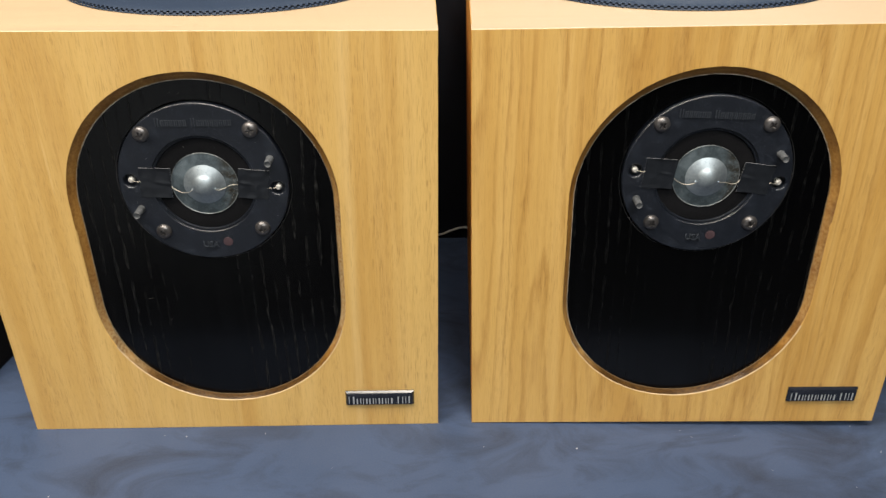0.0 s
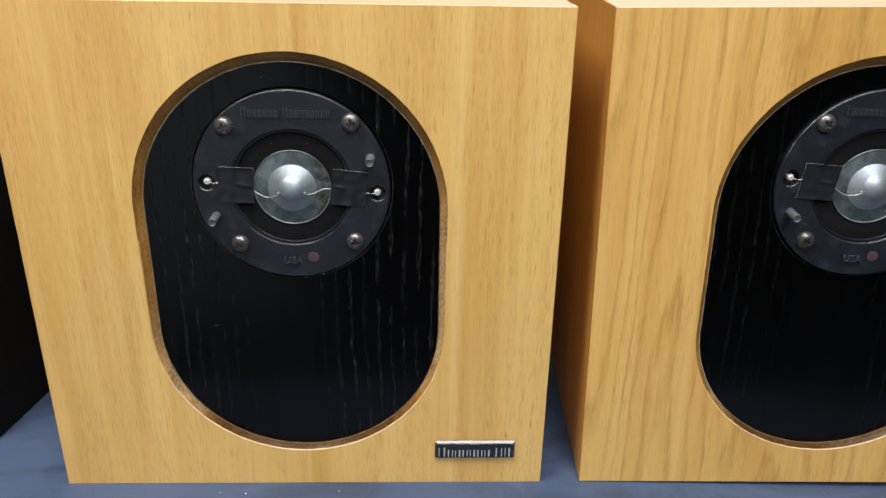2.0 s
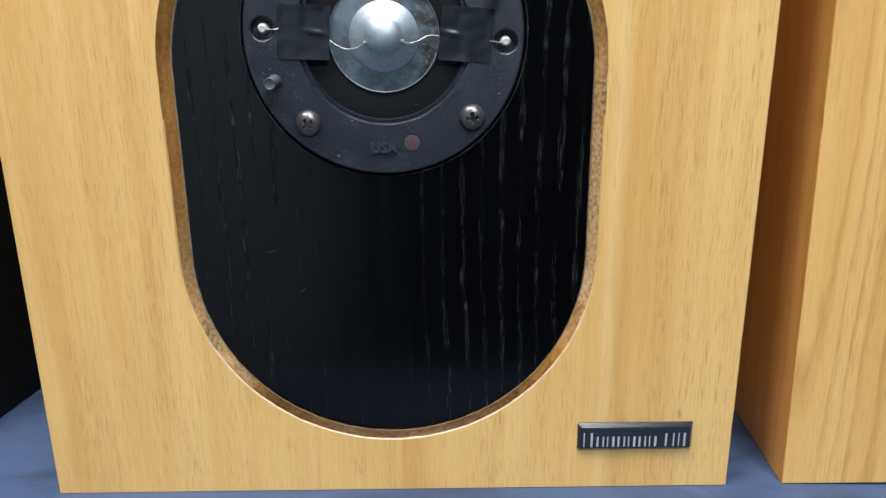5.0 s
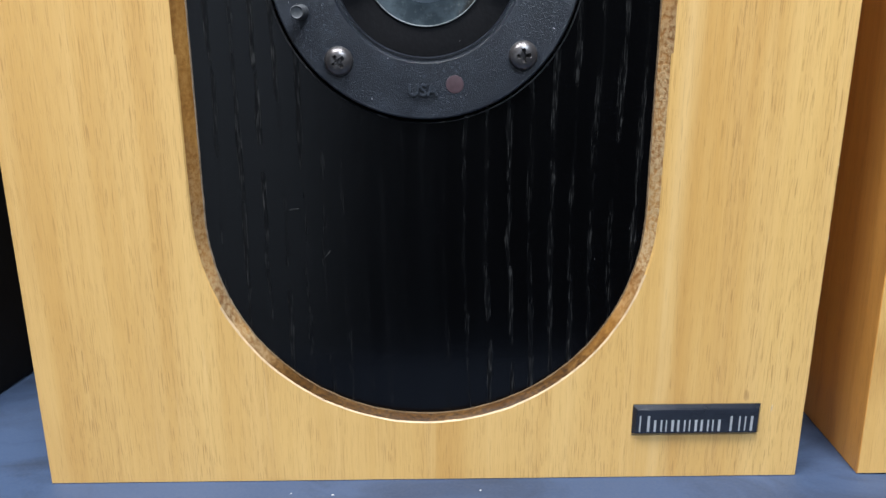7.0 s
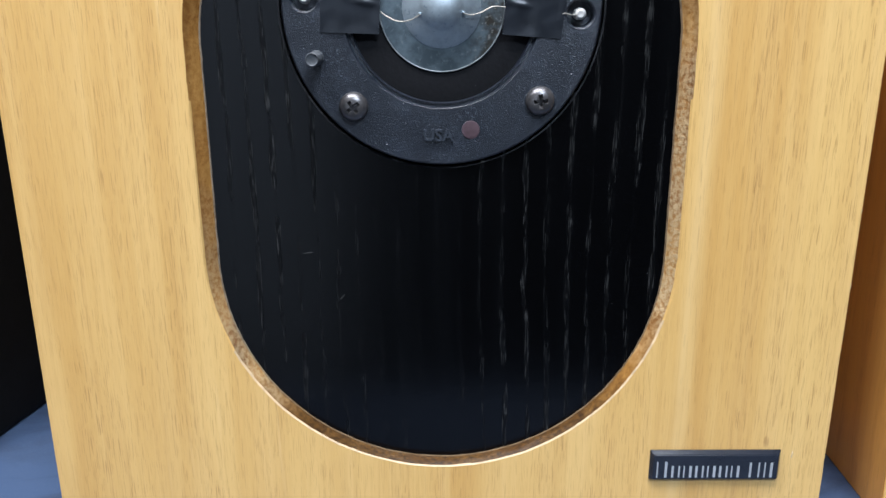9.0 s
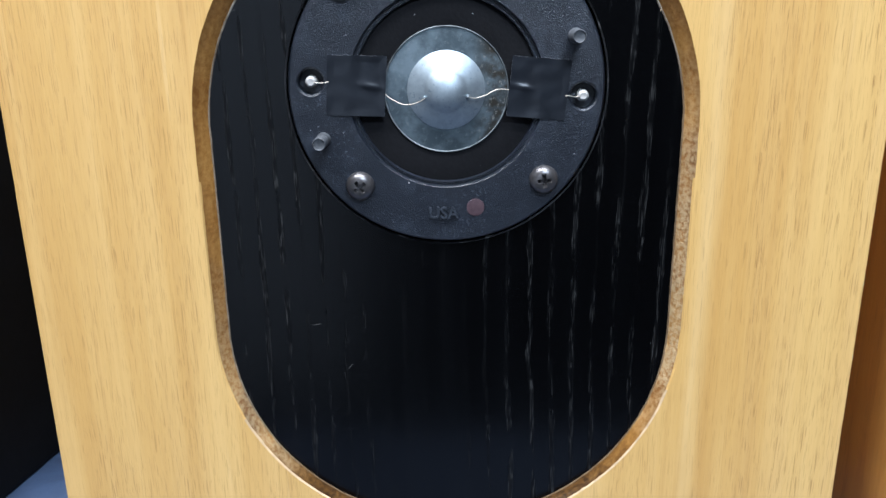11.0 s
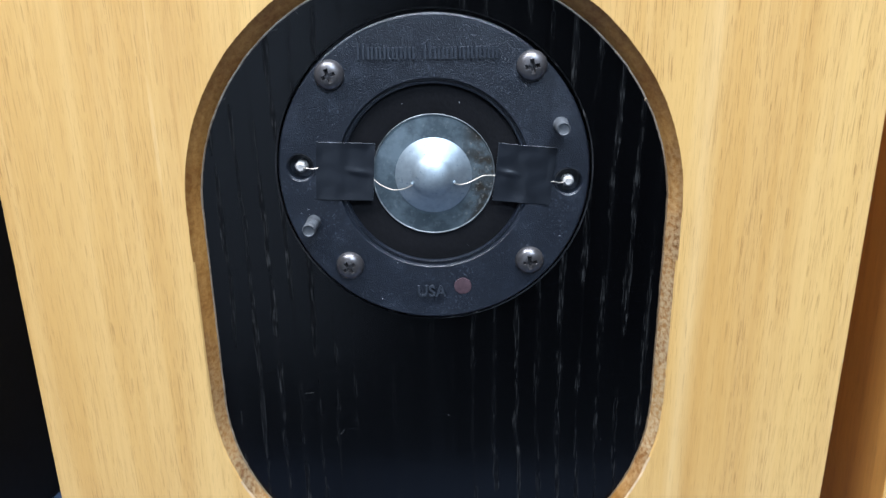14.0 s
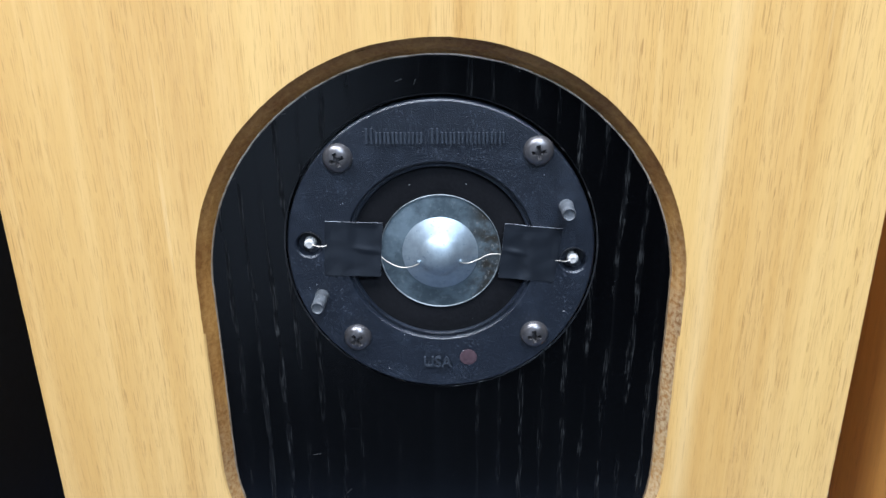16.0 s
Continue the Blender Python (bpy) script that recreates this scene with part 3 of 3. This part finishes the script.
    part("braid_wire", tube([(-0.0190, face + 0.0002, -0.0012), (-0.0168, face - 0.0003, -0.0030), (-0.0130, face - 0.0010, -0.0046), (-0.0095, face - 0.0020, -0.0042), (-0.0064, face - 0.0029, -0.0026)], 0.00017, 6), M_WIRE, plate, "thin silver braid", True)
    if k == 0:
        pts = [(0.0064, face - 0.0029, -0.0022), (0.0088, face - 0.0020, -0.0028), (0.0120, face - 0.0010, -0.0020), (0.0155, face - 0.0006, -0.0004), (0.0196, face + 0.0002, -0.0006)]
    else:
        pts = [(0.0064, face - 0.0029, -0.0020), (0.0110, face - 0.0014, -0.0026), (0.0150, face - 0.0008, -0.0036), (0.0180, face - 0.0006, -0.0026), (0.0196, face + 0.0002, -0.0006)]
    part("braid_wire", tube(pts, 0.00017, 6), M_WIRE, plate, "thin silver braid", True)
    for x, z in ((-0.0066, -0.0024), (0.0066, -0.0021)):
        part("solder_tab", lathe([(0.0006, face - 0.0014), (0.0005, face - 0.0024), (0.0003, face - 0.0029), (0, face - 0.0030)], 16, x, z), M_DOME, plate, "", True)
    part("red_dot", lathe([(0.0029, face + 0.0002), (0.0028, face - 0.0002), (0.0024, face - 0.00028), (0, face - 0.00022)], 32, 0.0090, -0.0374), M_DOT, plate, "faded red round mark", True)
    # moulded lettering
    bars, total = lettering((7, 9), 0.0046, 0.0034, 0.00245, 0.0020)
    for x0, x1, h in bars:
        for xa, xb in ((x0, x0 + 0.0006), (x1 - 0.0006, x1)):
            part("moulded_bar", slab(xa - total / 2 - 0.0008, xb - total / 2 - 0.0008, face - 0.0007, face + 0.0002, 0.0352, 0.0352 + h), M_RAISED, plate)
    me = text_mesh("USA", 0.0052, 0.0009)
    me.materials.append(M_RAISED)
    stamp = new("moulded_word", me)
    stamp.parent = plate
    stamp.matrix_basis = pose(-0.0012, face, -0.0392, 90, 0, 0)
    tagged(stamp, "raised moulded letters USA")
    return plate


def loudspeaker(k, m, label):
    sp = thing("loudspeaker", label, "loudspeaker", m, "pair of loudspeakers")
    # front with its rounded opening
    bm = bmesh.new()
    e0 = ring(bm, outline(0.0003, 0.0, k, 0.0))
    e1 = ring(bm, outline(0.00008, 0.0002, k, 0.004))
    e2 = ring(bm, outline(0.0, 0.0006, k, 0.003))
    e3 = ring(bm, outline(0.0, THICK, k))
    # the rim of the opening is broken at its foot and sharp above
    wide, sharp = [stadium(0, g, 0.0, wob=0.0002, seed=k + 1, k=k) for g in (0.00028, 0.00010)]
    share = [min(1.0, max(0.0, (p[2] - 0.05) / 0.06)) for p in wide]
    h0 = ring(bm, [Vector(p).lerp(Vector(q), f) for p, q, f in zip(wide, sharp, share)])
    h1 = ring(bm, stadium(0.08, 0.0000, 0.0004, wob=0.0002, seed=k + 1, k=k))
    h2 = ring(bm, stadium(0.14, 0.0000, 0.0007, wob=0.0002, seed=k + 1, k=k))
    fill(bm, e0, h0)
    loft(bm, e0, e1)
    loft(bm, e1, e2)
    loft(bm, e2, e3)
    loft(bm, h0, h1, 2)
    loft(bm, h1, h2, 2)
    for f in bm.faces:
        c = f.calc_center_median()
        if c.z > H - 0.0003:
            f.material_index = 1
        elif abs(c.x) > W / 2 - 0.0002:
            f.material_index = 3
        # the painted bright line is kept only along the foot of the opening
        elif f.material_index == 2 and c.z > 0.066 + 0.012 * (c.x > 0):
            f.material_index = 4 if c.z > 0.15 else 0
    part("front_panel", bm, [M_FRONT[k], M_TOP[k], M_LITEDGE, M_SIDE[k], M_EDGE[k]], sp, "blond oak veneer front with upright grain")
    # sawn edge of the opening
    bm = bmesh.new()
    last = None
    for j in range(9):
        t = j / 8
        y = 0.0005 + (REC - 0.0004) * t
        now = ring(bm, stadium(y / REC, -0.0001 - 0.0002 * math.sin(math.pi * t), y, 128, 0.00018, 3 * k + 2 + t * 0.9, k))
        if last:
            loft(bm, last, now)
        last = now
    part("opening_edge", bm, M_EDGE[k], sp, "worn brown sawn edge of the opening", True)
    bm = bmesh.new()
    a = ring(bm, stadium(0.92, -0.0001, REC * 0.92, 128, 0.00018, 3 * k + 2.9, k))
    b = ring(bm, stadium(0.945, -0.0004, REC * 0.94, 128, 0.0002, 3 * k + 2.9, k))
    c = ring(bm, stadium(1.0, -0.0004, REC + 0.0001, 128, 0.0002, 3 * k + 2.9, k))
    loft(bm, a, b)
    loft(bm, b, c)
    part("opening_lip", bm, M_LIP[k], sp, "thin rough line of bare board", True)
    # recessed black board with a seat for the tweeter
    tx, tz = (0.0012, 0.1787) if k == 0 else (-0.0002, 0.1801)
    bm = bmesh.new()
    frame_pts = [(-0.09, REC, 0.012), (0.09, REC, 0.012), (0.09, REC, 0.258), (-0.09, REC, 0.258)]
    o = ring(bm, frame_pts)
    c0 = ring(bm, circle(tx, tz, 0.0499, REC, 128))
    c1 = ring(bm, circle(tx, tz, 0.0495, REC + 0.0005, 128))
    c2 = ring(bm, circle(tx, tz, 0.0494, REC + 0.0045, 128))
    fill(bm, o, c0)
    loft(bm, c0, c1, 1)
    loft(bm, c1, c2)
    bm.faces.new(c2)
    part("baffle_board", bm, [M_BLACK[k], M_SEATGLINT], sp, "recessed black-stained open-pored wooden board")
    tweeter(sp, tx, tz, 0.0 if k == 0 else 2.7, k)
    # sides, back, top, bottom
    y0 = THICK
    part("side_panel", slab(-W / 2, -W / 2 + 0.015, y0, D, 0, H - 0.0003, 0.0001, 1), M_SIDE[k], sp, "oak veneer side")
    part("side_panel", slab(W / 2 - 0.015, W / 2, y0, D, 0, H - 0.0003, 0.0001, 1), M_SIDE[k], sp, "oak veneer side")
    part("back_panel", slab(-W / 2 + 0.015, W / 2 - 0.015, D - 0.012, D, 0, H - 0.015, 0.0004, 1), M_BLACK[k], sp)
    part("bottom_panel", slab(-W / 2 + 0.015, W / 2 - 0.015, y0 + 0.02, D - 0.012, 0, 0.015), M_SIDE[k], sp)
    part("top_panel", slab(-W / 2 + 0.0005, W / 2 - 0.0005, y0, D, H - 0.015, H, 0.00005, 1), M_TOP[k], sp, "oak veneer top with crosswise grain, bright overhead light put into its pale colour")
    # round perforated grille let into the top
    gy, gr = 0.1390, 0.1055
    part("woofer_grille", grille_mesh(gy, gr), M_GRILLE, sp, "round black perforated metal grille over the woofer", True)
    # badge low on the front
    bx, bz = 0.0966, 0.0240
    bm = bmesh.new()
    w2, h2 = 0.0228, 0.0056
    base = ring(bm, [(bx - w2, 0.0001, bz - h2), (bx + w2, 0.0001, bz - h2), (bx + w2, 0.0001, bz + h2), (bx - w2, 0.0001, bz + h2)])
    mid = ring(bm, [(v.co.x, -0.0004, v.co.z) for v in base])
    fx, up = 0.0011, 0.00107
    face = ring(bm, [(bx - w2 + fx, -0.0019, bz - h2 + 0.0006), (bx + w2 - fx, -0.0019, bz - h2 + 0.0006), (bx + w2 - fx, -0.0019, bz + h2 - up), (bx - w2 + fx, -0.0019, bz + h2 - up)])
    loft(bm, base, mid)
    loft(bm, mid, face)
    bm.faces.new(face)
    bmesh.ops.bevel(bm, geom=[e for e in bm.edges if e.calc_length() < 0.1 and all(v.co.y < -0.0005 for v in e.verts)], offset=0.00025, segments=2, affect="EDGES")
    badge = part("badge", bm, M_BADGE, sp, "small glossy black name badge with bevelled edges", True)
    bars, total = lettering((7, 2), 0.0062, 0.0045, 0.00385, 0.0020)
    grow = 0.0418 / total
    for i, (x0, x1, h) in enumerate(bars):
        h = 0.0058 if i >= 7 else h
        for xa, xb in ((x0, x0 + (0.0004, 0.0007)[i % 2]), (x1 - (0.0008, 0.0005)[i % 2], x1)):
            part("bar", slab(bx - 0.0206 + xa * grow, bx - 0.0206 + xb * grow, -0.0020, -0.0017, bz - 0.0043, bz - 0.0043 + h), M_SILVER, badge, "silver printed bar")
    return sp


def grille_mesh(gy, gr):
    """A shallow domed grille with a rolled rim and a real row of holes round its edge."""
    bm = bmesh.new()
    n = 720
    last = None

    def lp(r, z):
        return ring(bm, [(r * math.cos(2 * math.pi * i / n), gy + r * math.sin(2 * math.pi * i / n), z) for i in range(n)])

    for r, z in [(gr, H + 0.0002), (gr + 0.0003, H + 0.0006), (gr, H + 0.0010)]:
        now = lp(r, z)
        if last:
            loft(bm, last, now)
        last = now
    # staggered holes round the rolled edge, the metal between them left standing
    for row in range(3):
        now = lp(gr - 0.0006 - row * 0.0009, H + 0.0010 + 0.0007 * (row + 1))
        for i in range(n):
            if (i // 2 + row) % 2 == 0 or row == 2:
                bm.faces.new((last[i], last[(i + 1) % n], now[(i + 1) % n], now[i]))
        last = now
    for i in range(1, 15):
        t = i / 14
        z = H + 0.0031 + 0.0045 * (1 - (1 - t) ** 2)
        if i == 14:
            tip = bm.verts.new((0, gy, z))
            for k in range(n):
                bm.faces.new((tip, last[k], last[(k + 1) % n]))
        else:
            now = lp((gr - 0.0024) * (1 - t), z)
            loft(bm, last, now)
            last = now
    return bm


loudspeaker(0, pose(0, 0, 0), "blond oak cube loudspeaker with plain straight grain and black oval recess")
# the second one stands turned a little and leans on its inner lower edge
leaning = pose(0.1585, 0.0003, 0.0002, 0, -1.24, -2.33) @ Matrix.Translation((W / 2, 0, 0))
loudspeaker(1, leaning, "blond oak cube loudspeaker with flamed wavy grain, leaning very slightly")

# small damage on the first speaker: pale nicks along its edge, a scratch by the badge, fibres at the opening
first = [o for o in scene.objects if o.name == "loudspeaker"][0]


def nick(x, y, z, w, h, lean=0.0):
    bm = bmesh.new()
    bmesh.ops.create_icosphere(bm, subdivisions=2, radius=1.0, matrix=pose(x, y, z, 0, lean, 0) @ Matrix.Diagonal((w * 0.65, 0.00018, h * 0.65, 1)))
    for v in bm.verts:
        v.co += Vector((1, 0, 1)) * 0.25 * w * noise.noise(v.co * 3000)
    part("nick", bm, M_NICK, first, "small pale chip in the veneer", True)


for x, z, w, h in [(0.1353, 0.1153, 0.0003, 0.0010), (0.1354, 0.090, 0.0002, 0.0022), (0.1353, 0.171, 0.0002, 0.0014), (-0.1353, 0.0939, 0.0002, 0.0012)]:
    nick(x, 0.0002, z, w, h)
nick(0.1236, 0.0, 0.0275, 0.00035, 0.0022, 6)
nick(0.0655, 0.0046, 0.2010, 0.0003, 0.0007, 30)
nick(0.0563, 0.0046, 0.2146, 0.0005, 0.0004, 30)

# dust on the black board
bm = bmesh.new()
rng = random.Random(11)
spots = [(-0.0013, 0.0547), (0.0695, 0.0930)] + [(rng.uniform(-0.06, 0.068), rng.uniform(0.045, 0.125)) for _ in range(3)]
for x, z in spots:
    s = rng.uniform(0.00008, 0.00014)
    bmesh.ops.create_icosphere(bm, subdivisions=1, radius=1.0, matrix=Matrix.Translation((x, REC - s * 0.3, z)) @ Matrix.Diagonal((s, s * 0.5, s * rng.uniform(0.8, 1.6), 1)))
# short pale scratches in the lacquer of the board
for x, z, length, lean in [(-0.0105, 0.2324, 0.0020, 70), (-0.0058, 0.2319, 0.0016, 20), (-0.0388, 0.2280, 0.0024, -35), (-0.0459, 0.2224, 0.0026, 80), (-0.0630, 0.2022, 0.0018, 75), (-0.0433, 0.1005, 0.0030, 82), (-0.0326, 0.0849, 0.0022, 40), (0.0251, 0.2356, 0.0022, 5)]:
    scratch = slab(-0.00007, 0.00007, REC - 0.00005, REC + 0.00010, -length / 2, length / 2)
    bmesh.ops.transform(scratch, matrix=pose(x, 0, z, 0, lean, 0), verts=scratch.verts)
    part("scratch", scratch, M_SCRATCH, first, "short pale scratch")
tagged(part("board_dust", bm, M_DUST), "few white dust specks on the black board", "dust", kind="stuff")

# lint on the tweeter plate
bm = bmesh.new()
rng = random.Random(23)
for i in range(26):
    a, r, s = rng.uniform(0, 2 * math.pi), rng.uniform(0.0215, 0.0460), rng.uniform(0.00007, 0.00014)
    y = 0.0030 if r > 0.0300 else 0.0051
    mtx = Matrix.Translation((0.0012 + r * math.cos(a), y, 0.1787 + r * math.sin(a))) @ Matrix.Rotation(rng.uniform(0, 3.1), 4, "Y") @ Matrix.Diagonal((s * rng.uniform(1, 3), s * 0.7, s, 1))
    bmesh.ops.create_icosphere(bm, subdivisions=1, radius=1.0, matrix=mtx)
tagged(part("plate_lint", bm, M_DUST), "few pale lint specks on the black tweeter plate", "lint", kind="stuff")

# dust on the bench
bm = bmesh.new()
rng = random.Random(5)
for i in range(22):
    x, y, s = rng.uniform(-0.16, 0.46), rng.uniform(-0.09, -0.004), rng.uniform(0.0002, 0.0005)
    mtx = Matrix.Translation((x, y, s * 0.3)) @ Matrix.Diagonal((s * rng.uniform(0.7, 1.6), s, s * 0.5, 1))
    bmesh.ops.create_icosphere(bm, subdivisions=1, radius=1.0, matrix=mtx)
tagged(part("dust_specks", bm, M_DUST), "scattered white dust specks on the bench top", "dust", kind="stuff")
